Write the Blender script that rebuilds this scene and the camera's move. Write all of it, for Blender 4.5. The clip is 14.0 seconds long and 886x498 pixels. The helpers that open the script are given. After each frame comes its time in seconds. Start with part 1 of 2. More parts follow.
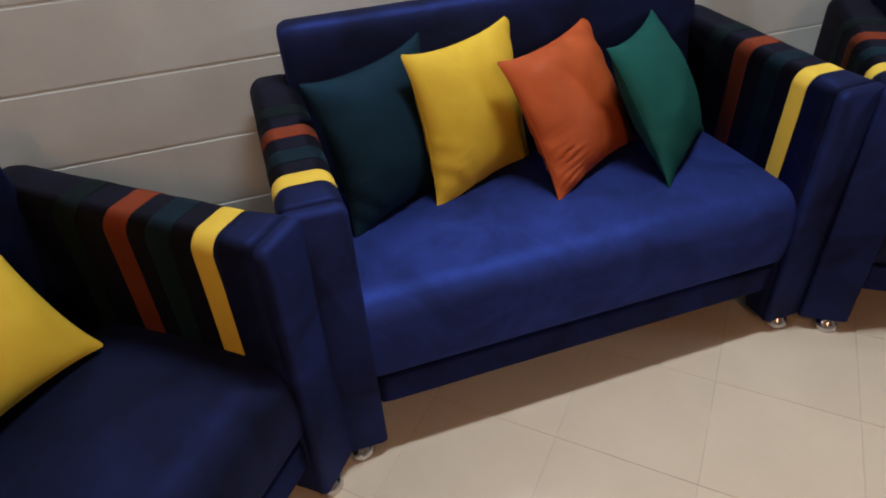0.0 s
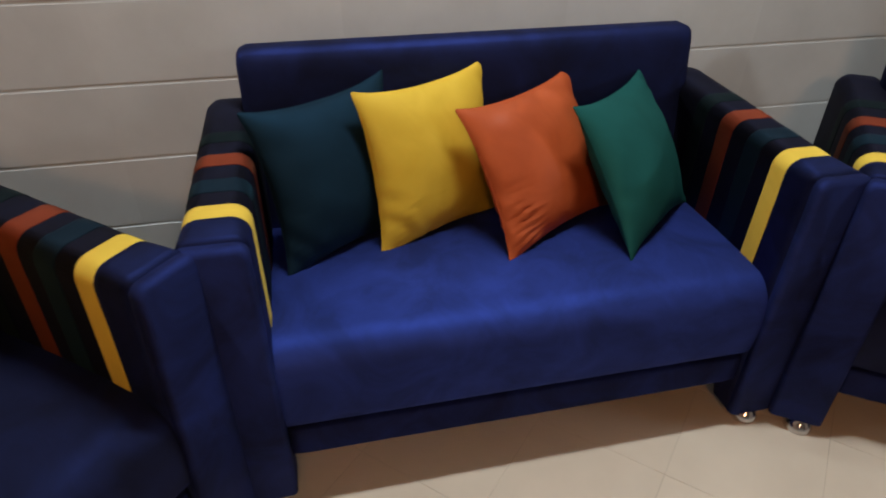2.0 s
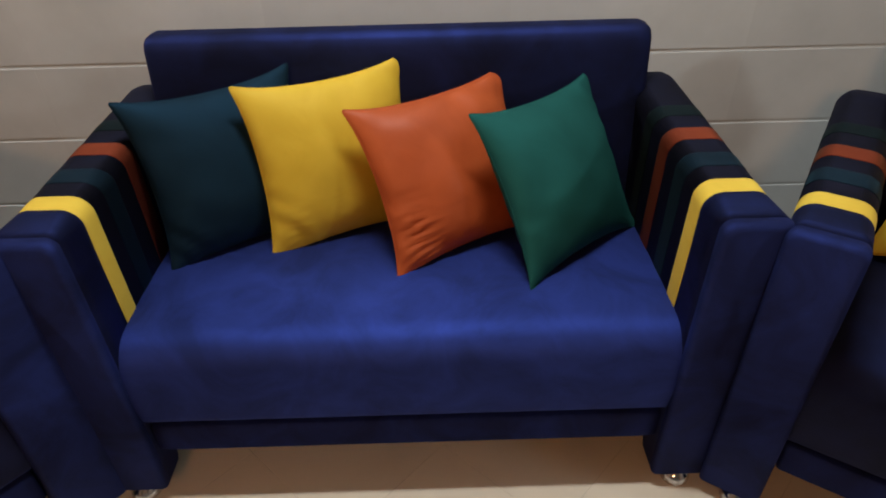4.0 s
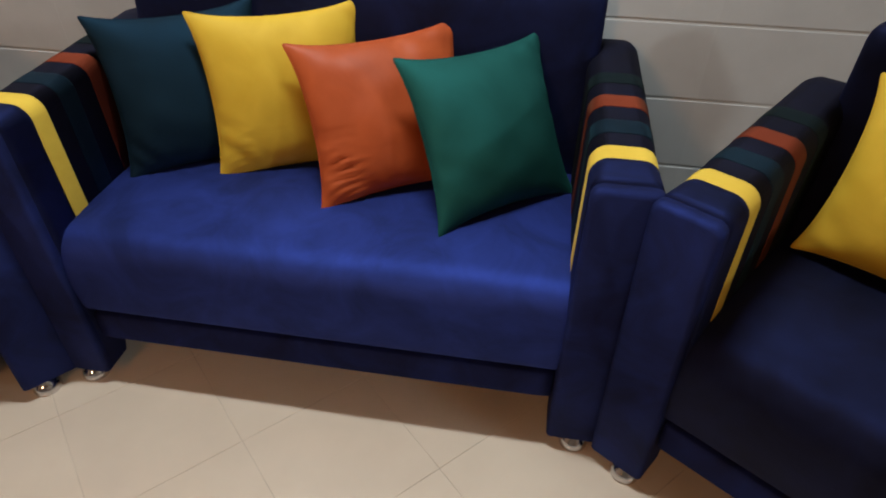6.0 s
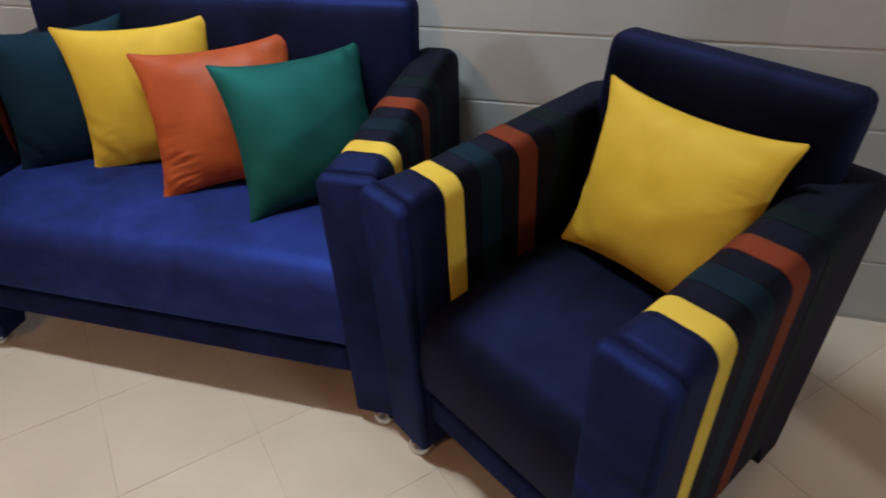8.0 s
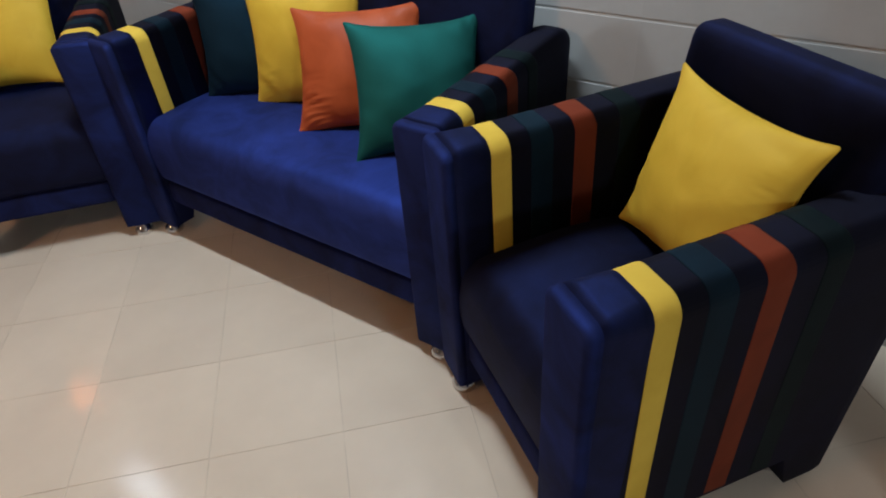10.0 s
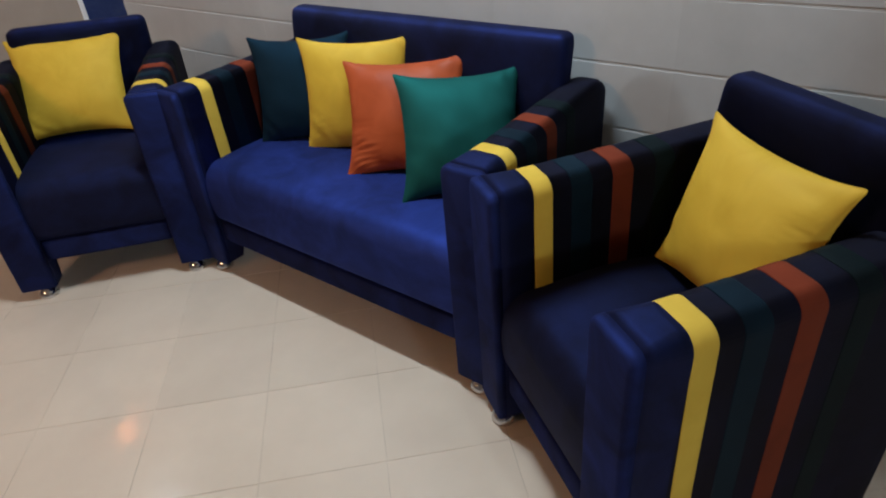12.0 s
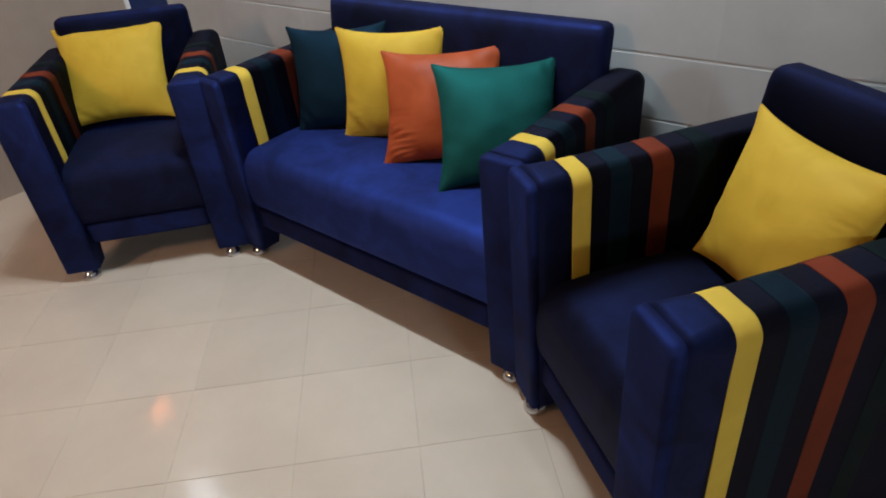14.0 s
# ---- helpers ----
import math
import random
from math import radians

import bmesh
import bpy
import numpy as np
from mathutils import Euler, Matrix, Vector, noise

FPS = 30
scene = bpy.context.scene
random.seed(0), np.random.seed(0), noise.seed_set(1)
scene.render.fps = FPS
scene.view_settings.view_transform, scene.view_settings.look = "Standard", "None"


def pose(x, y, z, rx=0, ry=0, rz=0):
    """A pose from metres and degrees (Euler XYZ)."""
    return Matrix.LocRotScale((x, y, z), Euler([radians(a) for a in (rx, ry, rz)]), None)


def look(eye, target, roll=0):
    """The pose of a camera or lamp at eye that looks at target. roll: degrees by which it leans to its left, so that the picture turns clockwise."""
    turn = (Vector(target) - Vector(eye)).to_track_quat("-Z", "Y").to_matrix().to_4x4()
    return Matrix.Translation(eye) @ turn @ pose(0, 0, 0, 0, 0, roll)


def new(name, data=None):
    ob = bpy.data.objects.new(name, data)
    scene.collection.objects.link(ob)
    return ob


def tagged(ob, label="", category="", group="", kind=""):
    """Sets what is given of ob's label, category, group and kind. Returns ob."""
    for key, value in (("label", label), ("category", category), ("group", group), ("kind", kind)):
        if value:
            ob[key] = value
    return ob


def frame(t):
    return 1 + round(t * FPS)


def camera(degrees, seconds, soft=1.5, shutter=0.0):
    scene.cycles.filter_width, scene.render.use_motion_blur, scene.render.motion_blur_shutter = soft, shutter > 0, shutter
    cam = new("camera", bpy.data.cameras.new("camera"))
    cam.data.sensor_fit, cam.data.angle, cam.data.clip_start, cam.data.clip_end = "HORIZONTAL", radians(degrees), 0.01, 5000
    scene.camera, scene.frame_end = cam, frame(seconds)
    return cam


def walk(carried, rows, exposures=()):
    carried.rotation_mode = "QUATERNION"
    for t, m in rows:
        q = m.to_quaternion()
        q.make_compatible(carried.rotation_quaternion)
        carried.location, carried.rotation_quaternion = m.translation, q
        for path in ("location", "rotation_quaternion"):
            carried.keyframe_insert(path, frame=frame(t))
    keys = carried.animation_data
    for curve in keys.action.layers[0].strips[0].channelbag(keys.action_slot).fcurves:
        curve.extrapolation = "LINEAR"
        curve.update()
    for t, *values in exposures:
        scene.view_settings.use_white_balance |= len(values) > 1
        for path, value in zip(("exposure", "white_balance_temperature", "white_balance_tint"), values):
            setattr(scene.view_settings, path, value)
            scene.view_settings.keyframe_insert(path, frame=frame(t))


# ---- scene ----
# camera and walk
cam = camera(70.7, 14.0, soft=1.9, shutter=0.4)
PATH = [
    (0, (-0.666, -0.94, 1.329), (-0.222, 0.612, 0.149), -4.3),
    (0.5, (-0.662, -0.943, 1.337), (-0.178, 0.588, 0.146), -4.2),
    (1, (-0.654, -0.935, 1.338), (-0.165, 0.594, 0.145), -4.5),
    (1.5, (-0.603, -0.92, 1.329), (-0.148, 0.665, 0.198), -3.9),
    (2, (-0.429, -0.895, 1.322), (-0.068, 0.73, 0.212), 0.3),
    (2.2, (-0.371, -0.895, 1.305), (-0.025, 0.742, 0.21), 0.2),
    (4.5, (0.128, -0.818, 1.319), (0.103, 0.77, 0.103), -1.4),
    (5, (0.158, -0.883, 1.32), (0.306, 0.603, -0.01), -1.5),
    (5.5, (0.316, -0.878, 1.302), (0.319, 0.653, 0.016), 0.1),
    (6, (0.453, -0.881, 1.297), (0.209, 0.678, 0.068), 0.8),
    (6.5, (0.532, -0.964, 1.307), (0.264, 0.619, 0.114), 1.1),
    (7, (0.743, -0.94, 1.31), (0.335, 0.68, 0.21), 1.3),
    (7.5, (0.954, -0.914, 1.314), (0.415, 0.652, 0.193), -2.0),
    (8, (1.083, -0.904, 1.332), (0.639, 0.637, 0.137), -2.2),
    (8.5, (1.271, -0.872, 1.33), (0.598, 0.608, 0.165), -0.3),
    (9, (1.375, -0.881, 1.332), (0.521, 0.453, 0.111), -2.2),
    (11.5, (1.417, -1.036, 1.368), (0.412, 0.26, 0.223), -3.9),
    (12, (1.421, -1.037, 1.377), (0.36, 0.271, 0.297), -4.5),
    (12.5, (1.418, -1.056, 1.383), (0.287, 0.232, 0.354), -5.3),
    (12.7, (1.417, -1.053, 1.375), (0.285, 0.222, 0.33), -5.0),
    (13, (1.412, -1.055, 1.378), (0.293, 0.205, 0.302), -4.8),
    (13.5, (1.411, -1.055, 1.378), (0.295, 0.207, 0.3), -4.9),
    (14, (1.408, -1.066, 1.381), (0.291, 0.179, 0.284), -5.0),
]
# the film's own exposure and white balance: warmest in the middle, cooler towards the end
TONE = [(0, -0.08, 6500, 10), (2.2, -0.06, 6550, 10), (4.5, 0.0, 6850, 10), (6.5, 0.05, 6500, 10), (9, -0.04, 6150, 9), (11.5, -0.05, 5950, 8), (14, -0.03, 5950, 8)]
walk(cam, [(t, look(eye, target, roll)) for t, eye, target, roll in PATH], TONE)

# room: the tiled wall stands at y = WALL, the beige one at x = LEFT
WALL, LEFT, RIGHT, BACK, CEIL = 0.737, -2.2, 5.6, -5.2, 3.1

# ---- light ----
world = bpy.data.worlds.new("world")
scene.world = world
world.use_nodes = True
world.node_tree.nodes["Background"].inputs[0].default_value = (0.5, 0.55, 0.65, 1)
world.node_tree.nodes["Background"].inputs[1].default_value = 0.02


def area_lamp(name, place, target, power, size, colour, size_y=None):
    data = bpy.data.lights.new(name, "AREA")
    data.shape, data.size, data.energy, data.color = "RECTANGLE" if size_y else "DISK", size, power, colour
    if size_y:
        data.size_y = size_y
    ob = new(name, data)
    ob.matrix_world = look(place, target)
    return ob


area_lamp("lamp_over_sofa", (0.08, 0.06, 2.96), (0.08, 0.07, 0.0), 52.0, 0.80, (0.87, 0.95, 1.0), 0.07)
# fill added in front, stands for the warm ambient light
area_lamp("warm_fill", (-0.70, -3.10, 2.25), (0.3, 0.0, 0.5), 27.0, 0.45, (1.0, 0.47, 0.20))
area_lamp("lamp_right", (3.62, -1.70, 1.94), (0.6, 0.4, 0.6), 19.0, 0.16, (0.90, 0.96, 1.0))
area_lamp("lamp_left", (-2.10, -0.12, 2.72), (0.2, -0.2, 0.0), 4.0, 0.16, (0.90, 0.96, 1.0), 0.70)
area_lamp("lamp_next_room", (-3.4, 0.6, 2.9), (-3.3, 0.8, 0.0), 110.0, 0.20, (0.9, 0.95, 1.0))


# ---- materials ----
def shader(name):
    m = bpy.data.materials.new(name)
    m.use_nodes = True
    t = m.node_tree
    return m, t, t.nodes["Principled BSDF"]


def node(t, kind, **values):
    n = t.nodes.new(kind)
    for key, value in values.items():
        n.inputs[key.replace("_", " ")].default_value = value
    return n


def ramp(t, source, stops):
    n = t.nodes.new("ShaderNodeValToRGB")
    e = n.color_ramp.elements
    while len(e) < len(stops):
        e.new(0.5)
    for k, (p, c) in zip(e, stops):
        k.position, k.color = p, (*c, 1)
    t.links.new(source, n.inputs[0])
    return n.outputs[0]


def velvet(name, dark, light, sheen, weight=1.0, gloss=None, gloss_rough=0.6, bend=0.0, mottle=1.0):
    """Short pile: soft patches where the nap is brushed, a fine grain, a sheen at the edges and a broad lustre."""
    m, t, p = shader(name)
    co = t.nodes.new("ShaderNodeTexCoord").outputs["Object"]
    patch = node(t, "ShaderNodeTexNoise", Scale=6.5, Detail=5.0, Roughness=0.6, Distortion=0.8)
    fine = node(t, "ShaderNodeTexNoise", Scale=900.0, Detail=2.0)
    for n in (patch, fine):
        t.links.new(co, n.inputs["Vector"])
    t.links.new(ramp(t, patch.outputs[0], [(0.36, dark), (0.64, light)]), p.inputs["Base Color"])
    p.inputs["Roughness"].default_value = 0.8
    p.inputs["Specular IOR Level"].default_value = 0.1
    p.inputs["Sheen Weight"].default_value = weight
    p.inputs["Sheen Roughness"].default_value = 0.3
    p.inputs["Sheen Tint"].default_value = (*sheen, 1)
    b = node(t, "ShaderNodeBump", Strength=0.25, Distance=0.0008)
    t.links.new(fine.outputs[0], b.inputs["Height"])
    if bend:
        # normals bent downwards, so upright faces come out darker; negative bends them up
        bent = node(t, "ShaderNodeVectorMath")
        bent.inputs[1].default_value = (0, 0, -bend)
        unit = node(t, "ShaderNodeVectorMath")
        unit.operation = "NORMALIZE"
        t.links.new(t.nodes.new("ShaderNodeNewGeometry").outputs["Normal"], bent.inputs[0])
        t.links.new(bent.outputs[0], unit.inputs[0])
        t.links.new(unit.outputs[0], b.inputs["Normal"])
    t.links.new(b.outputs[0], p.inputs["Normal"])
    if gloss:
        g = node(t, "ShaderNodeBsdfGlossy", Roughness=gloss_rough)
        low, mid = [tuple((1 - k * mottle) * c for c in gloss) for k in (0.58, 0.26)]
        t.links.new(ramp(t, patch.outputs[0], [(0.34, low), (0.52, mid), (0.68, gloss)]), g.inputs["Color"])
        t.links.new(b.outputs[0], g.inputs["Normal"])
        add = t.nodes.new("ShaderNodeAddShader")
        t.links.new(p.outputs[0], add.inputs[0])
        t.links.new(g.outputs[0], add.inputs[1])
        t.links.new(add.outputs[0], t.nodes["Material Output"].inputs["Surface"])
    return m


def satin(name, dark, light, rough=0.5, sheen=0.3, folds=0.35):
    """Smooth cushion cloth with faint creases."""
    m, t, p = shader(name)
    co = t.nodes.new("ShaderNodeTexCoord").outputs["Object"]
    soft = node(t, "ShaderNodeTexNoise", Scale=9.0, Detail=3.0, Distortion=1.2)
    weave = node(t, "ShaderNodeTexNoise", Scale=700.0, Detail=1.0)
    for n in (soft, weave):
        t.links.new(co, n.inputs["Vector"])
    t.links.new(ramp(t, soft.outputs[0], [(0.3, dark), (0.7, light)]), p.inputs["Base Color"])
    p.inputs["Roughness"].default_value = rough
    p.inputs["Specular IOR Level"].default_value = 0.2
    p.inputs["Sheen Weight"].default_value = sheen
    p.inputs["Sheen Tint"].default_value = (*light, 1)
    b = node(t, "ShaderNodeBump", Strength=folds, Distance=0.006)
    t.links.new(soft.outputs[0], b.inputs["Height"])
    b2 = node(t, "ShaderNodeBump", Strength=0.15, Distance=0.0008)
    t.links.new(weave.outputs[0], b2.inputs["Height"])
    t.links.new(b.outputs[0], b2.inputs["Normal"])
    t.links.new(b2.outputs[0], p.inputs["Normal"])
    return m


def glazed(name, low, high, rough, spread=0.06, scale=5.0, bump=0.02):
    """Glazed or painted surface with cloudy tone, each piece a little different."""
    m, t, p = shader(name)
    co = t.nodes.new("ShaderNodeNewGeometry").outputs["Position"]
    cloud = node(t, "ShaderNodeTexNoise", Scale=scale, Detail=5.0, Roughness=0.6)
    speck = node(t, "ShaderNodeTexNoise", Scale=90.0, Detail=3.0)
    for n in (cloud, speck):
        t.links.new(co, n.inputs["Vector"])
    col = ramp(t, cloud.outputs[0], [(0.3, low), (0.7, high)])
    info = t.nodes.new("ShaderNodeObjectInfo")
    vary = node(t, "ShaderNodeMapRange")
    vary.inputs["To Min"].default_value, vary.inputs["To Max"].default_value = 1 - spread, 1 + spread * 0.4
    t.links.new(info.outputs["Random"], vary.inputs["Value"])
    hsv = t.nodes.new("ShaderNodeHueSaturation")
    t.links.new(vary.outputs[0], hsv.inputs["Value"])
    t.links.new(col, hsv.inputs["Color"])
    t.links.new(hsv.outputs[0], p.inputs["Base Color"])
    r = node(t, "ShaderNodeMapRange")
    r.inputs["To Min"].default_value, r.inputs["To Max"].default_value = rough * 0.8, rough * 1.3
    t.links.new(speck.outputs[0], r.inputs["Value"])
    t.links.new(r.outputs[0], p.inputs["Roughness"])
    wave = node(t, "ShaderNodeTexNoise", Scale=scale, Detail=0.5)
    t.links.new(co, wave.inputs["Vector"])
    b = node(t, "ShaderNodeBump", Strength=0.3, Distance=bump * 0.1)
    t.links.new(wave.outputs[0], b.inputs["Height"])
    t.links.new(b.outputs[0], p.inputs["Normal"])
    return m


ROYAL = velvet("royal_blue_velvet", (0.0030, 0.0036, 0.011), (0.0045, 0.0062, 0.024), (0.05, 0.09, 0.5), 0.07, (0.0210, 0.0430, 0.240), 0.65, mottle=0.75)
# royal velvet again, with the shade of fronts, backs and sleeves in its colour
ROYAL_DIM = velvet("royal_blue_velvet_dimmed", (0.0028, 0.0032, 0.010), (0.0040, 0.0052, 0.020), (0.06, 0.11, 0.6), 0.05, (0.0105, 0.0215, 0.120), 0.68, -0.25)
ROYAL_SHADE = velvet("royal_blue_velvet_shaded", (0.0026, 0.0030, 0.008), (0.0034, 0.0044, 0.014), (0.05, 0.09, 0.5), 0.02, (0.0075, 0.0140, 0.078), 0.56, 0.10)
ROYAL_HALF = velvet("royal_blue_velvet_half_shaded", (0.0028, 0.0032, 0.008), (0.0036, 0.0046, 0.015), (0.05, 0.09, 0.5), 0.02, (0.0085, 0.0170, 0.090), 0.68, 0.5)
# the same velvet for the chairs, darkened in colour to stand for shade
CHAIR_SHADE = velvet("chair_velvet_shaded", (0.0036, 0.0038, 0.0080), (0.0046, 0.0052, 0.0130), (0.05, 0.09, 0.5), 0.04, (0.0050, 0.0095, 0.050), 0.70, 0.5)
CHAIR_SEAT_SHADE = velvet("chair_seat_velvet_shaded", (0.0034, 0.0036, 0.0080), (0.0044, 0.0050, 0.0130), (0.06, 0.12, 0.7), 0.30, (0.0055, 0.0105, 0.055), 0.66)
MIDNIGHT = velvet("midnight_velvet", (0.0044, 0.0042, 0.0070), (0.0054, 0.0054, 0.0105), (0.05, 0.08, 0.4), 0.01, (0.0024, 0.0040, 0.017), 0.70, 0.75)
TEAL = velvet("teal_velvet_band", (0.0040, 0.0125, 0.0220), (0.0055, 0.0180, 0.0310), (0.04, 0.14, 0.2), 0.15, bend=0.6)
PINE = velvet("dark_green_velvet_band", (0.0036, 0.0085, 0.0105), (0.0046, 0.0115, 0.0140), (0.04, 0.1, 0.1), 0.12, bend=0.6)
RUST = velvet("rust_velvet_band", (0.150, 0.029, 0.013), (0.190, 0.037, 0.016), (0.5, 0.2, 0.1), 0.1, bend=0.6)
GOLD = velvet("yellow_velvet_band", (0.62, 0.42, 0.055), (0.70, 0.49, 0.070), (0.9, 0.75, 0.3), 0.15)
YELLOW = satin("yellow_velvet", (0.56, 0.365, 0.030), (0.63, 0.420, 0.042), 0.65, 0.2, 0.25)
ORANGE = satin("burnt_orange_satin", (0.33, 0.060, 0.016), (0.41, 0.080, 0.022), 0.50, 0.15, 0.3)
GREEN = velvet("emerald_velvet", (0.0040, 0.033, 0.029), (0.0050, 0.040, 0.035), (0.04, 0.45, 0.36), 0.02, (0.008, 0.070, 0.064), 0.66, mottle=0.25)
PETROL = velvet("petrol_velvet", (0.0024, 0.0085, 0.0140), (0.0030, 0.0105, 0.0175), (0.02, 0.15, 0.28), 0.05, (0.0026, 0.016, 0.032), 0.7, mottle=0.25)
TILE = glazed("white_wall_tile", (0.46, 0.475, 0.465), (0.53, 0.545, 0.535), 0.30, bump=0.004)
FLOOR = glazed("cream_floor_tile", (0.61, 0.52, 0.41), (0.68, 0.585, 0.465), 0.13, 0.05, 3.0)
GROUT = glazed("grey_grout", (0.36, 0.30, 0.235), (0.66, 0.565, 0.45), 0.8, scale=6.0)
WALLGROUT = glazed("pale_wall_grout", (0.42, 0.42, 0.40), (0.48, 0.48, 0.46), 0.6)
BEIGE = glazed("beige_wall_paint", (0.36, 0.29, 0.235), (0.41, 0.335, 0.27), 0.6)
WHITE = glazed("white_paint", (0.74, 0.74, 0.74), (0.8, 0.8, 0.8), 0.45)
DULL = glazed("grey_wall_paint", (0.42, 0.40, 0.38), (0.48, 0.46, 0.44), 0.6)
CHROME, _t, _p = shader("chrome")
_p.inputs["Base Color"].default_value = (0.62, 0.62, 0.64, 1)
_p.inputs["Metallic"].default_value = 1
_p.inputs["Roughness"].default_value = 0.08
GLOW, _t, _p = shader("fill_glow")
_p.inputs["Emission Color"].default_value = (1, 0.95, 0.85, 1)
_p.inputs["Emission Strength"].default_value = 25
AMBER, _t, _p = shader("amber_glow")
_p.inputs["Emission Color"].default_value = (1, 0.24, 0.05, 1)
_p.inputs["Emission Strength"].default_value = 40


# ---- building helpers ----
def part(name, bm, material, parent=None, label="", smooth=True):
    me = bpy.data.meshes.new(name)
    bmesh.ops.recalc_face_normals(bm, faces=bm.faces)
    if smooth:
        for f in bm.faces:
            f.smooth = True
    bm.to_mesh(me)
    bm.free()
    me.materials.append(material)
    ob = new(name, me)
    ob.parent = parent
    return tagged(ob, label)


def box(x0, x1, y0, y1, z0, z1, bevel=0.0):
    bm = bmesh.new()
    bmesh.ops.create_cube(bm, size=1)
    for v in bm.verts:
        v.co = Vector((x0 + (v.co.x + 0.5) * (x1 - x0), y0 + (v.co.y + 0.5) * (y1 - y0), z0 + (v.co.z + 0.5) * (z1 - z0)))
    if bevel:
        bmesh.ops.bevel(bm, geom=list(bm.edges), offset=bevel, segments=2, affect="EDGES")
    return bm


def soft_box(lo, hi, r, n=14, warp=None):
    """A padded block with rounded edges; warp moves each point by its place in -1..1."""
    bm = bmesh.new()
    bmesh.ops.create_cube(bm, size=2)
    bmesh.ops.subdivide_edges(bm, edges=list(bm.edges), cuts=n, use_grid_fill=True)
    lo, hi = Vector(lo), Vector(hi)
    mid, half = (lo + hi) / 2, (hi - lo) / 2
    for v in bm.verts:
        # steps grow finer towards the edges, so that the rounding is smooth
        u = Vector([math.sin(c * math.pi / 2) for c in v.co])
        p = Vector([u[k] * half[k] for k in range(3)])
        core = Vector([max(-(half[k] - r), min(half[k] - r, p[k])) for k in range(3)])
        d = p - core
        if d.length > 1e-9:
            p = core + d.normalized() * max(abs(c) for c in d)
        v.co = mid + p + (warp(u, mid + p) if warp else Vector())
    return bm


def loft(rings):
    """Skin over closed rings of equal length, both ends capped."""
    bm = bmesh.new()
    vs = [[bm.verts.new(p) for p in ring] for ring in rings]
    n = len(rings[0])
    for a, b in zip(vs, vs[1:]):
        for k in range(n):
            bm.faces.new((a[k], a[(k + 1) % n], b[(k + 1) % n], b[k]))
    bm.faces.new(vs[0])
    bm.faces.new(vs[-1])
    return bm


def lathe(profile, n=20):
    bm = bmesh.new()
    rings = [[bm.verts.new((r * math.cos(2 * math.pi * k / n), r * math.sin(2 * math.pi * k / n), z)) for k in range(n)] for r, z in profile]
    for a, b in zip(rings, rings[1:]):
        for k in range(n):
            bm.faces.new((a[k], a[(k + 1) % n], b[(k + 1) % n], b[k]))
    bm.faces.new(rings[0])
    bm.faces.new(rings[-1])
    return bm


# ---- seating: arms with coloured bands, padded seat and back, chrome feet ----
ARM_W, ARM_R, ARM_TIGHT = 0.125, 0.036, 0.020
ARM_FRONT, ARM_BACK = 0.030, 0.715


def arm_top(y):
    return 0.737 + 0.028 * max(0.0, min(1.0, (y - 0.03) / 0.67))


def arm_foot(y):
    """Lower edge of the arm: two tapering legs with a raised stretch between."""
    pts = [(0.0, 0.045), (0.125, 0.045), (0.165, 0.150), (0.565, 0.150), (0.600, 0.045), (1.0, 0.045)]
    for (a, za), (b, zb) in zip(pts, pts[1:]):
        if a <= y <= b:
            return za + (zb - za) * (y - a) / (b - a)
    return 0.045


def arm_round(y):
    """The rounding of the arm's upper edges, tight at the front panel and fuller behind it."""
    return ARM_R + (ARM_TIGHT - ARM_R) * max(0.0, min(1.0, (0.14 - y) / 0.09))


def arm_section(inset, zt, zb, grow=0.0, r=None):
    w, r = ARM_W / 2 - inset + grow, (r or ARM_R) + grow
    zt = zt - inset + grow
    out = [(-w, zb), (-w, (zb + zt) / 2)]
    out += [(-w + r - r * math.cos(a), zt - r + r * math.sin(a)) for a in [k * math.pi / 12 for k in range(7)]]
    out += [(w - r + r * math.sin(a), zt - r + r * math.cos(a)) for a in [k * math.pi / 12 for k in range(7)]]
    out += [(w, (zb + zt) / 2), (w, zb)]
    return out


def arm_rings(cx, steps, grow=0.0):
    rings = []
    for y, inset in steps:
        ring = []
        for x, z in arm_section(inset, arm_top(y), arm_foot(y), grow, arm_round(y)):
            lean = 0.016 * max(0.0, 1 - z / 0.76) * max(0.0, 1 - (y - ARM_FRONT) / 0.1)
            ring.append((cx + x, y + lean, z))
        rings.append(ring)
    return rings


def arm_body(cx):
    steps = [(y, 0.0) for y in (0.07, 0.09, 0.125, 0.145, 0.165, 0.25, 0.35, 0.45, 0.565, 0.582, 0.60, 0.65, 0.68)]
    return loft(arm_rings(cx, steps + [(0.708, 0.004), (ARM_BACK, 0.014)]))


def arm_cap(cx):
    """The front of the arm, a separate panel of cloth with a soft rounded edge."""
    steps = [(ARM_FRONT - 0.003, 0.011), (ARM_FRONT - 0.001, 0.006), (ARM_FRONT + 0.003, 0.002), (ARM_FRONT + 0.009, 0.0)]
    return loft(arm_rings(cx, steps + [(0.054, 0.0)], 0.0013))


def arm_sleeve(cx):
    """The stretch of arm between its front panel and the first band."""
    return loft(arm_rings(cx, [(0.0535, 0.0), (0.08, 0.0), (0.11, 0.0), (0.125, 0.0), (0.138, 0.0)], 0.0010))


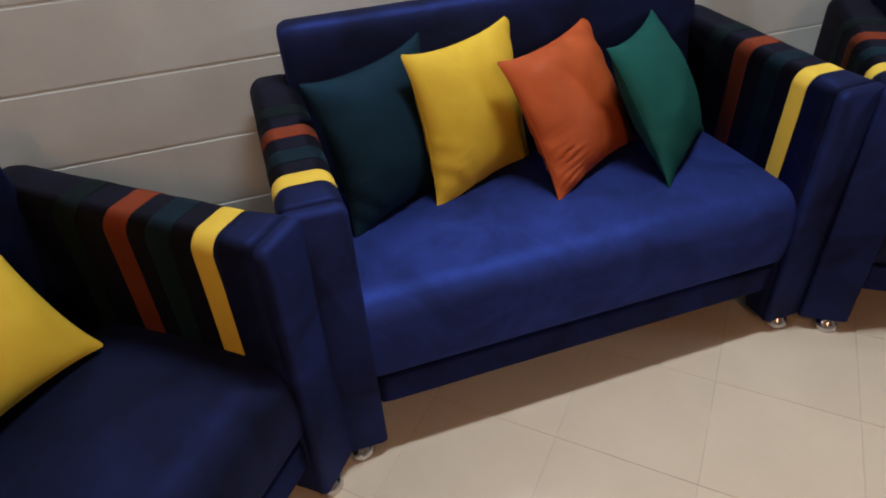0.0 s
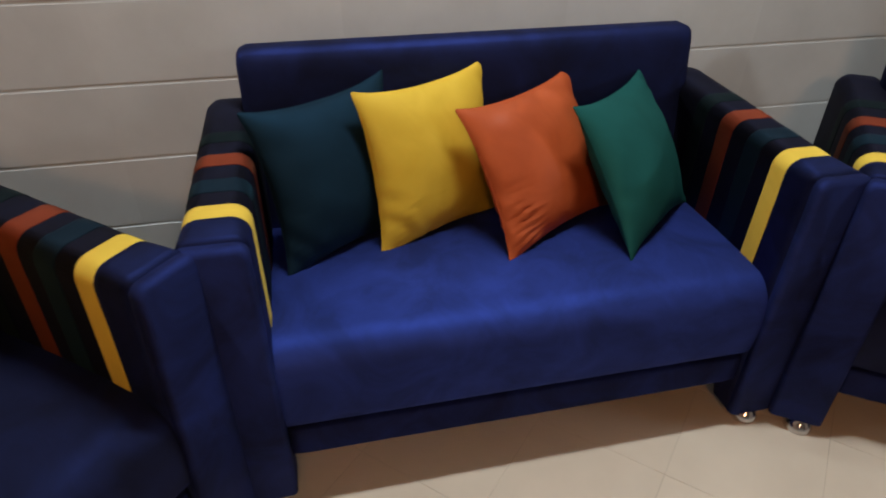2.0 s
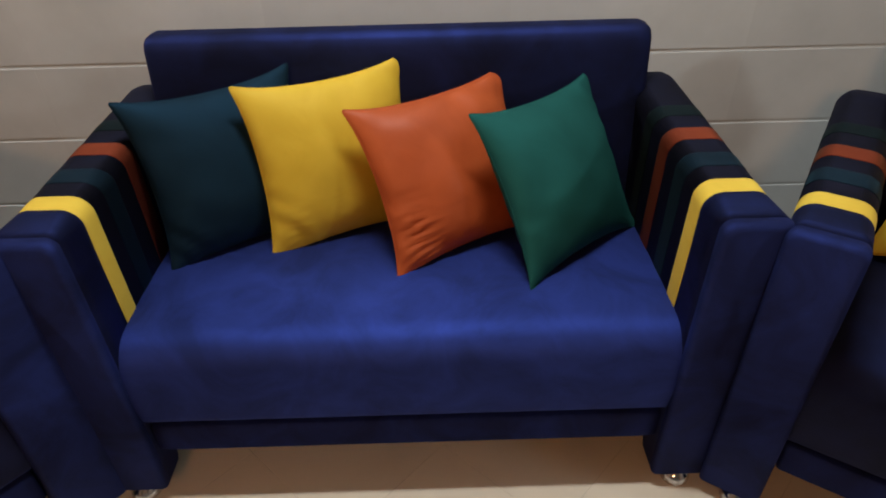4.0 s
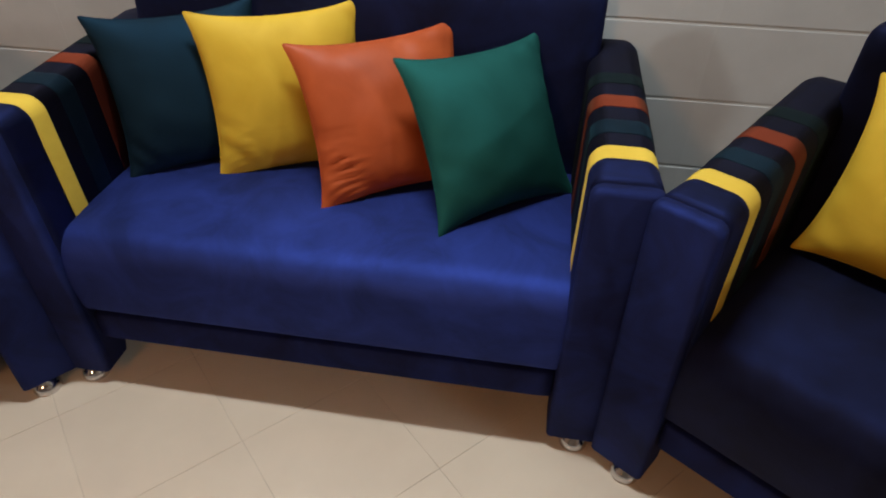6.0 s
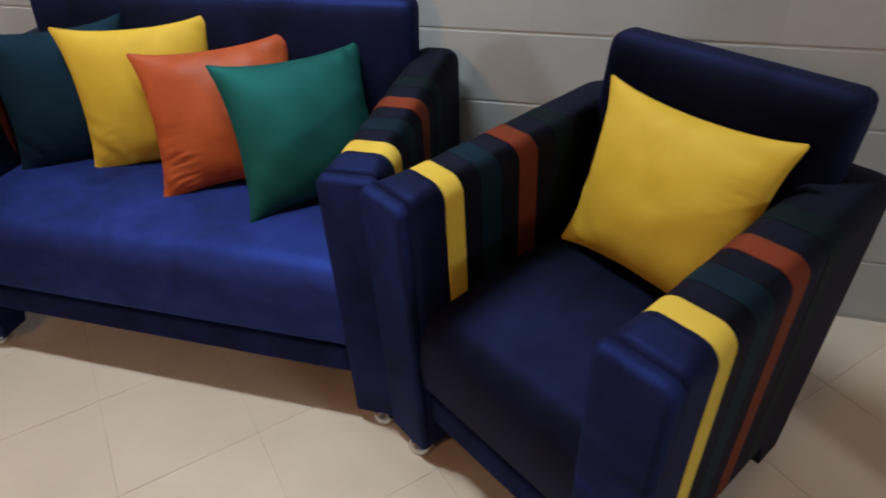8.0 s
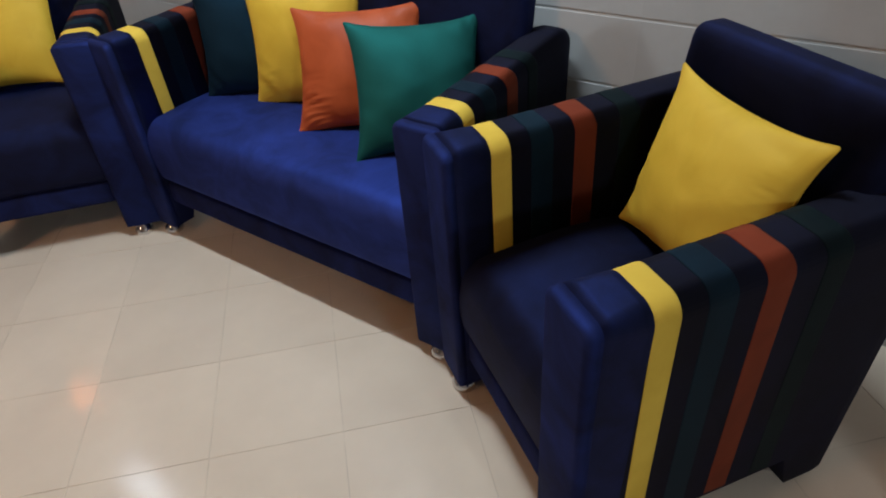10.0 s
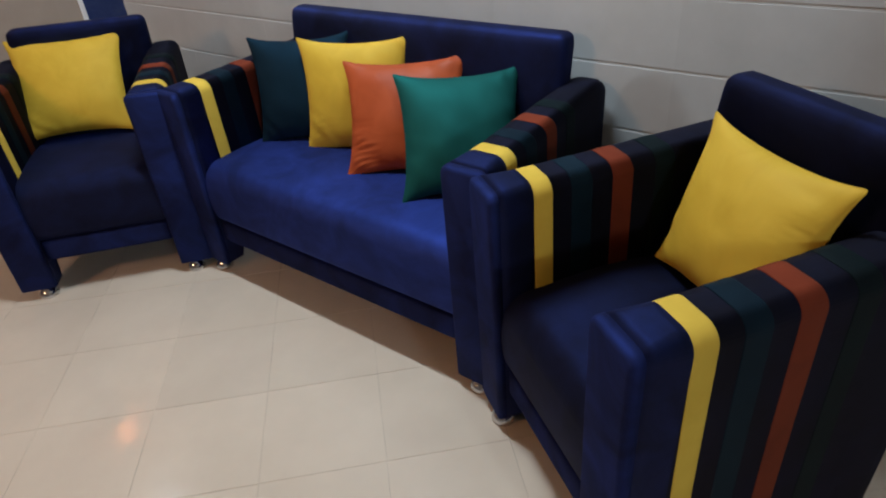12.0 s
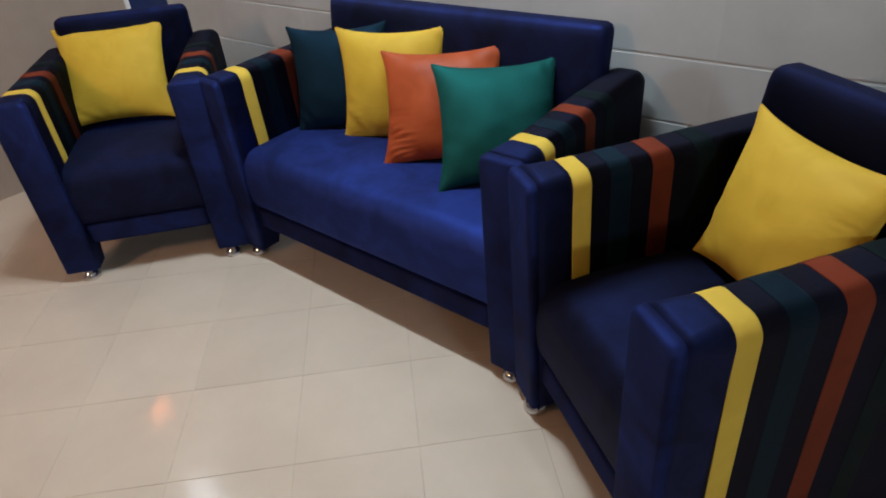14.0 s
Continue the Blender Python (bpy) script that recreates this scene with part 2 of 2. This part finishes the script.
def arm_band(cx, y0, y1, left, right):
    """A strip of cloth laid over the arm from one side to the other, 2 mm thick."""
    rings = []
    for y, grow in ((y0, -0.001), (y0, 0.0005), (y0 + 0.003, 0.0009), (y1 - 0.003, 0.0009), (y1, 0.0005), (y1, -0.001)):
        ring = [(x, max(z, left if x < 0 else right)) for x, z in arm_section(0, arm_top(y), 0.16, grow)]
        rings.append([(cx + x, y + 0.035 * max(0.0, 0.70 - z), z) for x, z in ring])
    bm = bmesh.new()
    vs = [[bm.verts.new(p) for p in ring] for ring in rings]
    for a, b in zip(vs, vs[1:]):
        for k in range(len(a) - 1):
            bm.faces.new((a[k], a[k + 1], b[k + 1], b[k]))
    return bm


BANDS = (("yellow_band", 0.137, 0.184, GOLD), ("teal_band", 0.231, 0.284, TEAL), ("rust_band", 0.339, 0.392, RUST), ("green_band", 0.448, 0.500, PINE))


def seating(name, half, label, category, m, group="", top=0.903, splay=0.004, over=0.028, rust=0.0, seat_cloth=None, back_cloth=None):
    """A sofa or armchair; half: from its middle to the middle of an arm. Its front faces -y."""
    root = tagged(new(name), label, category, group)
    inner = half - ARM_W / 2
    for side in (-1, 1):
        arm = part("arm", arm_body(side * half), MIDNIGHT, root)
        part("arm_front", arm_cap(side * half), ROYAL_DIM, arm)
        part("sleeve", arm_sleeve(side * half), ROYAL_HALF, arm)
        for band, y0, y1, mat in BANDS:
            y0, y1 = (y0 + rust, y1 + rust) if band == "rust_band" else (y0, y1)
            part(band, arm_band(side * half, y0, y1, 0.16 if side < 0 else 0.40, 0.40 if side < 0 else 0.16), mat, arm, band.replace("_", " velvet ") + " sewn over the arm")
        for y in (0.073, 0.645):
            foot = lathe([(0.020, 0.05), (0.020, 0.032), (0.027, 0.027), (0.033, 0.017), (0.035, 0.007), (0.034, 0.0)])
            bmesh.ops.translate(foot, verts=foot.verts, vec=(side * (half + splay), y, 0))
            part("foot", foot, CHROME, root, "chrome foot")

    def seat_shape(u, p):
        bow = (1 - u.x ** 4) * (1 - u.y ** 2) ** 2
        lump = noise.noise(p * 4.0) * 0.005
        top = max(0.0, min(1.0, (p.z - 0.27) / 0.19))
        top = top * top * (3 - 2 * top)
        return Vector((0, -0.012 * max(0.0, -u.y) ** 3 * (1 - u.z * u.z) ** 2, top * (0.022 * bow + lump - 0.006)))

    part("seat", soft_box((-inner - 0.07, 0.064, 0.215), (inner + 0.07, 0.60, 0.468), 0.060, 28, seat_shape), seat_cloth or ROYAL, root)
    part("rail", soft_box((-inner + 0.002, 0.068, 0.146), (inner - 0.002, 0.66, 0.232), 0.012, 8), ROYAL_DIM, root)

    def back_shape(u, p):
        lean = 0.066 * (p.z - 0.45) / 0.45
        puff = -0.007 * max(0.0, -u.y) * (1 - u.x ** 4) * (1 - u.z ** 4)
        return Vector((0, lean + puff, 0))

    # the backrest's default colour already holds its shade
    part("backrest", soft_box((-inner - 0.028, 0.548, 0.23), (inner + over, 0.634, top), 0.03, 20, back_shape), back_cloth or ROYAL_SHADE, root)
    root.matrix_world = m
    return root


RIGHT_CHAIR = pose(0.915, -0.197, 0, 0, 0, -34.6)
LEFT_CHAIR = pose(-0.843, -0.260, 0, 0, 0, 51.0)
sofa = seating("sofa", 0.6245, "royal blue velvet two-seat sofa with colour-banded arms", "sofa", pose(0, 0, 0))
# the chairs' seat and back colours carry their shade
chair_right = seating("armchair", 0.2735, "blue velvet armchair with banded arms, angled beside the sofa", "armchair", RIGHT_CHAIR, "armchairs beside the sofa", 0.911, -0.020, 0.056, -0.003, CHAIR_SHADE, CHAIR_SHADE)
chair_left = seating("armchair", 0.2955, "blue velvet armchair standing before the open doorway", "armchair", LEFT_CHAIR, "armchairs beside the sofa", 0.885, -0.014, 0.028, -0.012, CHAIR_SEAT_SHADE, ROYAL_HALF)


# ---- cushions ----
def cushion(label, tl, tr, bl, material, seed, puff=0.070, crease=1.0, fold=(-0.75, -0.45, 0.4)):
    """A square scatter cushion with pinched corners, from three of its corners."""
    tl, tr, bl = Vector(tl), Vector(tr), Vector(bl)
    across, down = tr - tl, bl - tl
    mid, w, h = tl + (across + down) / 2, across.length / 2, down.length / 2
    ex = across.normalized()
    ez = (-down - ex * (-down).dot(ex)).normalized()
    ey = ez.cross(ex)
    bm = bmesh.new()
    n = 60
    sheets = []
    for side in (-1, 1):
        grid = []
        for j in range(n + 1):
            row = []
            for i in range(n + 1):
                u, v = math.sin((i / n - 0.5) * math.pi), math.sin((j / n - 0.5) * math.pi)
                x = u * w * (1 - 0.09 * (1 - v * v) * abs(u) ** 2)
                z = v * h * (1 - 0.09 * (1 - u * u) * abs(v) ** 2)
                tip = 1 + 0.045 * abs(u * v) ** 6 - 0.02 * abs(u * v) ** 60
                x, z = x * tip, z * tip
                body = ((1 - u * u) * (1 - v * v))
                t = puff * body ** 0.58
                q = Vector((u * 2.2 + seed, v * 2.2, side * 3.0 + seed))
                t += 0.006 * noise.noise(q) * body ** 0.3
                rim = body ** 0.3 * (1 - body) ** 2
                ridge = math.sin(11 * (u + 0.6 * noise.noise(q * 0.7)) * abs(v) + 9 * v * abs(u) + seed)
                t += 0.0035 * crease * ridge * rim
                near = math.exp(-((u - fold[0]) / 0.20) ** 2 - ((v - fold[1]) / 0.36) ** 2)
                t += 0.0046 * fold[2] * near * body ** 0.2 * math.sin(56 * v + 9 * u * u + 4.5 * noise.noise(q * 1.4))
                row.append(bm.verts.new((x, side * t, z)) if side == -1 or 0 < i < n and 0 < j < n else sheets[0][j][i])
            grid.append(row)
        sheets.append(grid)
        for j in range(n):
            for i in range(n):
                bm.faces.new((grid[j][i], grid[j][i + 1], grid[j + 1][i + 1], grid[j + 1][i]))
    ob = part("cushion", bm, material)
    ob.matrix_world = Matrix((( ex.x, ey.x, ez.x, mid.x), (ex.y, ey.y, ez.y, mid.y), (ex.z, ey.z, ez.z, mid.z), (0, 0, 0, 1)))
    # stitched edge, a thin cord round the rim
    rim = [(i, 0) for i in range(n)] + [(n, j) for j in range(n)] + [(n - i, n) for i in range(n)] + [(0, n - j) for j in range(n)]
    path = []
    for i, j in rim:
        u, v = math.sin((i / n - 0.5) * math.pi), math.sin((j / n - 0.5) * math.pi)
        tip = 1 + 0.045 * abs(u * v) ** 6 - 0.02 * abs(u * v) ** 60
        path.append(Vector((u * w * (1 - 0.09 * (1 - v * v) * u * u) * tip, 0, v * h * (1 - 0.09 * (1 - u * u) * v * v) * tip)))
    cord = bmesh.new()
    loops = []
    for k, c in enumerate(path):
        ahead = (path[(k + 1) % len(path)] - path[k - 1]).normalized()
        out = Vector((ahead.z, 0, -ahead.x))
        loops.append([cord.verts.new(c + 0.0016 * (math.cos(a) * out + math.sin(a) * Vector((0, 1, 0)))) for a in (0, 1.257, 2.513, 3.770, 5.027)])
    for a, b in zip(loops, loops[1:] + loops[:1]):
        for k in range(5):
            cord.faces.new((a[k], a[(k + 1) % 5], b[(k + 1) % 5], b[k]))
    part("seam", cord, material, ob)
    return tagged(ob, label, "cushion", "scatter cushions")


cushion("dark petrol velvet cushion leaning on the sofa arm", (-0.578, 0.385, 0.835), (-0.262, 0.575, 0.842), (-0.515, 0.318, 0.466), PETROL, 1.0)
cushion("bright yellow velvet cushion leaning on the sofa back", (-0.336, 0.422, 0.849), (0.0, 0.610, 0.845), (-0.300, 0.350, 0.465), YELLOW, 4.0)
cushion("burnt orange satin cushion with creased lower corner", (-0.110, 0.405, 0.799), (0.229, 0.607, 0.811), (-0.002, 0.260, 0.475), ORANGE, 7.0, crease=1.6, fold=(-0.72, -0.5, 1.7))
cushion("emerald green velvet cushion on the sofa seat", (0.150, 0.354, 0.804), (0.433, 0.597, 0.798), (0.282, 0.211, 0.480), GREEN, 9.0, fold=(0.8, -0.8, 0.2))
cushion("yellow velvet cushion tilted in the armchair", (1.096, 0.360, 0.841), (1.407, 0.119, 0.840), (1.026, 0.287, 0.492), YELLOW, 13.0, fold=(0.8, 0.2, 0.7))
cushion("yellow velvet cushion upright in the armchair", (-1.515, -0.088, 0.840), (-1.233, 0.232, 0.840), (-1.347, -0.186, 0.498), YELLOW, 17.0)

# ---- the setting ----
floor_bm = box(LEFT - 2.5, RIGHT + 0.2, BACK - 0.2, WALL + 3.0, -0.1, -0.0012)
floor = tagged(part("floor", floor_bm, GROUT, smooth=False), "cream ceramic tile floor laid diagonally", "floor", kind="structure")
wall_north = tagged(part("wall_north", box(-2.07, RIGHT + 0.2, WALL + 0.004, WALL + 0.16, -0.01, CEIL), WALLGROUT, smooth=False), "white tiled wall with horizontal joints", "wall", kind="structure")
wall_west = tagged(part("wall_west", box(LEFT - 0.12, LEFT, BACK - 0.2, 0.565, -0.01, CEIL), BEIGE, smooth=False), "plain beige painted wall", "wall", kind="structure")
tagged(part("wall_east", box(RIGHT, RIGHT + 0.12, BACK - 0.2, WALL, -0.01, CEIL), DULL, smooth=False), "plain grey painted wall", "wall", kind="structure")
tagged(part("wall_south", box(LEFT, RIGHT, BACK - 0.12, BACK, -0.01, CEIL), DULL, smooth=False), "plain grey painted wall", "wall", kind="structure")
tagged(part("ceiling", box(LEFT - 2.5, RIGHT + 0.2, BACK - 0.2, WALL + 3.0, CEIL, CEIL + 0.1), DULL, smooth=False), "plain pale grey ceiling", "ceiling", kind="structure")
tagged(part("door_frame", box(LEFT - 0.125, LEFT + 0.006, 0.565, 0.590, 0, 2.1, 0.003), WHITE, smooth=False), "white door frame beside the beige wall", "door frame", kind="structure")
tagged(part("wall_far", box(LEFT - 2.5, -2.07, WALL + 2.4, WALL + 2.5, -0.01, CEIL), DULL, smooth=False), "grey wall of the next room", "wall", kind="structure")
tagged(part("wall_side", box(LEFT - 2.5, LEFT - 2.4, -1.0, WALL + 2.4, -0.01, CEIL), DULL, smooth=False), "grey wall of the next room", "wall", kind="structure")


# unseen wall pieces, added to block and shape the light of lamp_right
for _name, _y0, _y1, _z0 in (("wall_pier", -0.336, WALL, -0.01), ("wall_side_east", BACK, -1.5, -0.01), ("lintel", -1.5, -0.336, 2.1)):
    tagged(part(_name, box(2.3, 2.45, _y0, _y1, _z0, CEIL), DULL, smooth=False), "unseen grey wall piece added to bound the light from the right", "wall", kind="structure")


# ---- lamps ----
def fill_fixture(label, place, size):
    root = tagged(new("fill_fixture"), label, "light")
    x, y, z = place
    part("housing", lathe([(size * 0.95, 0.0), (size, -0.02), (size, -0.05), (size * 0.9, -0.055)], 28), WHITE, root)
    part("diffuser", lathe([(size * 0.88, -0.050), (size * 0.8, -0.064), (size * 0.4, -0.075), (0.004, -0.078)], 28), GLOW, root)
    part("stem", lathe([(0.02, CEIL - z), (0.02, -0.002)], 12), WHITE, root)
    root.matrix_world = pose(x, y, z)


tube_light = tagged(new("tube_light"), "white ceiling tube lamp over the sofa", "light")
part("housing", box(-0.48, 0.48, -0.03, 0.03, 0.0, 0.05, 0.006), WHITE, tube_light)
for _x in (-0.2, 0.2):
    _rod = lathe([(0.008, CEIL - 3.0), (0.008, 0.045)], 10)
    bmesh.ops.translate(_rod, verts=_rod.verts, vec=(_x, 0, 0))
    part("hanger", _rod, WHITE, tube_light)
tube_light.matrix_world = pose(0.08, 0.06, 3.0)
# unseen fixture added to go with the warm fill
fill_fixture("round lamp added out of view for the warm fill", (-0.72, -3.15, 2.38), 0.16)
wall_tube = tagged(new("wall_tube_light"), "white tube lamp high on the beige wall", "light")
part("bracket", box(0.0, 0.045, -0.32, 0.32, -0.025, 0.025, 0.006), WHITE, wall_tube)
for _y in (-0.31, 0.31):
    part("end_cap", box(0.045, 0.085, _y - 0.012, _y + 0.012, -0.02, 0.02, 0.004), WHITE, wall_tube)
wall_tube.matrix_world = pose(LEFT, -0.12, 2.74)
wall_lamp = tagged(new("wall_lamp"), "small amber lamp on the beige wall", "lamp")
part("base", lathe([(0.035, 0.0), (0.035, 0.012), (0.018, 0.02), (0.018, 0.05)], 20), WHITE, wall_lamp)
part("bulb", lathe([(0.016, 0.045), (0.030, 0.060), (0.036, 0.080), (0.030, 0.102), (0.012, 0.114)], 20), AMBER, wall_lamp, "glowing amber bulb")
wall_lamp.matrix_world = pose(LEFT, -0.145, 1.70, 0, 90, 0)


# ---- beyond the doorway: a sofa still in its wrapping ----
FILM, _t, _p = shader("navy_cloth_under_clear_film")
_p.inputs["Base Color"].default_value = (0.006, 0.014, 0.06, 1)
_p.inputs["Roughness"].default_value = 0.5
_p.inputs["Coat Weight"].default_value = 1.0
_p.inputs["Coat Roughness"].default_value = 0.08
_n = node(_t, "ShaderNodeTexNoise", Scale=14.0, Detail=3.0, Distortion=2.0)
_b = node(_t, "ShaderNodeBump", Strength=0.8, Distance=0.02)
_t.links.new(_n.outputs[0], _b.inputs["Height"])
_t.links.new(_b.outputs[0], _p.inputs["Coat Normal"])
wrapped = tagged(new("wrapped_sofa"), "dark blue sofa in clear plastic wrapping beyond the doorway", "sofa")
part("seat", soft_box((-0.7, 0.0, 0.12), (0.7, 0.6, 0.46), 0.05, 10), FILM, wrapped)
part("backrest", soft_box((-0.7, 0.5, 0.12), (0.7, 0.72, 0.92), 0.05, 10), FILM, wrapped)
for _x in (-0.76, 0.76):
    part("arm", soft_box((_x - 0.07, 0.0, 0.05), (_x + 0.07, 0.72, 0.72), 0.04, 8), FILM, wrapped)
for _x in (-0.76, 0.76):
    for _y in (0.08, 0.64):
        _f = lathe([(0.03, 0.06), (0.03, 0.0)], 14)
        bmesh.ops.translate(_f, verts=_f.verts, vec=(_x, _y, 0))
        part("foot", _f, CHROME, wrapped)
wrapped.matrix_world = pose(-3.0, 0.85, 0, 0, 0, 20)


# ---- wall and floor tiles, one object each ----
def shared_tile(name, w, h, d, material, bevel):
    bm = box(-w / 2, w / 2, -d, 0, -h / 2, h / 2)
    front = [e for e in bm.edges if all(abs(v.co.y + d) < 1e-6 for v in e.verts) and (w < 0.5 or abs(e.verts[0].co.z - e.verts[1].co.z) < 1e-6)]
    bmesh.ops.bevel(bm, geom=front, offset=bevel, segments=2, affect="EDGES")
    me = bpy.data.meshes.new(name)
    bmesh.ops.recalc_face_normals(bm, faces=bm.faces)
    bm.to_mesh(me)
    bm.free()
    me.materials.append(material)
    return me


tile = shared_tile("wall_tile", 0.59745, 0.1940, 0.008, TILE, 0.003)
cut_tile = shared_tile("cut_wall_tile", 0.5474, 0.1940, 0.008, TILE, 0.003)
for row in range(-1, 16):
    z = 0.013 + 0.1975 * (row + 0.5)
    for col in range(-4, 4):
        x = 0.27 + 0.5975 * (col + 0.5)
        if z - 0.1 < -0.05 or z + 0.1 > CEIL:
            continue
        if col == -4:
            x = (-2.07 - 1.5225) / 2
        ob = new("tile", cut_tile if col == -4 else tile)
        ob.parent = wall_north
        ob.matrix_world = pose(x, WALL + 0.0095 + random.uniform(0, 0.0006), z, random.uniform(0.35, 0.6), 0, random.uniform(-0.012, 0.012))

slab = shared_tile("floor_tile", 0.3387, 0.3387, 0.006, FLOOR, 0.0008)
grid = pose(0.567, -0.295, 0, 0, 0, 45.9)
for i in range(-24, 25):
    for j in range(-24, 25):
        p = grid @ Vector(((i + 0.5) * 0.340, (j + 0.5) * 0.340, 0))
        if not (LEFT - 0.1 < p.x < 2.5 and BACK - 0.1 < p.y < WALL + 0.1):
            continue
        ob = new("tile", slab)
        ob.parent = floor
        ob.matrix_world = pose(p.x, p.y, -0.006, 0, 0, 45.9) @ pose(0, 0, 0, -90, 0, 0)
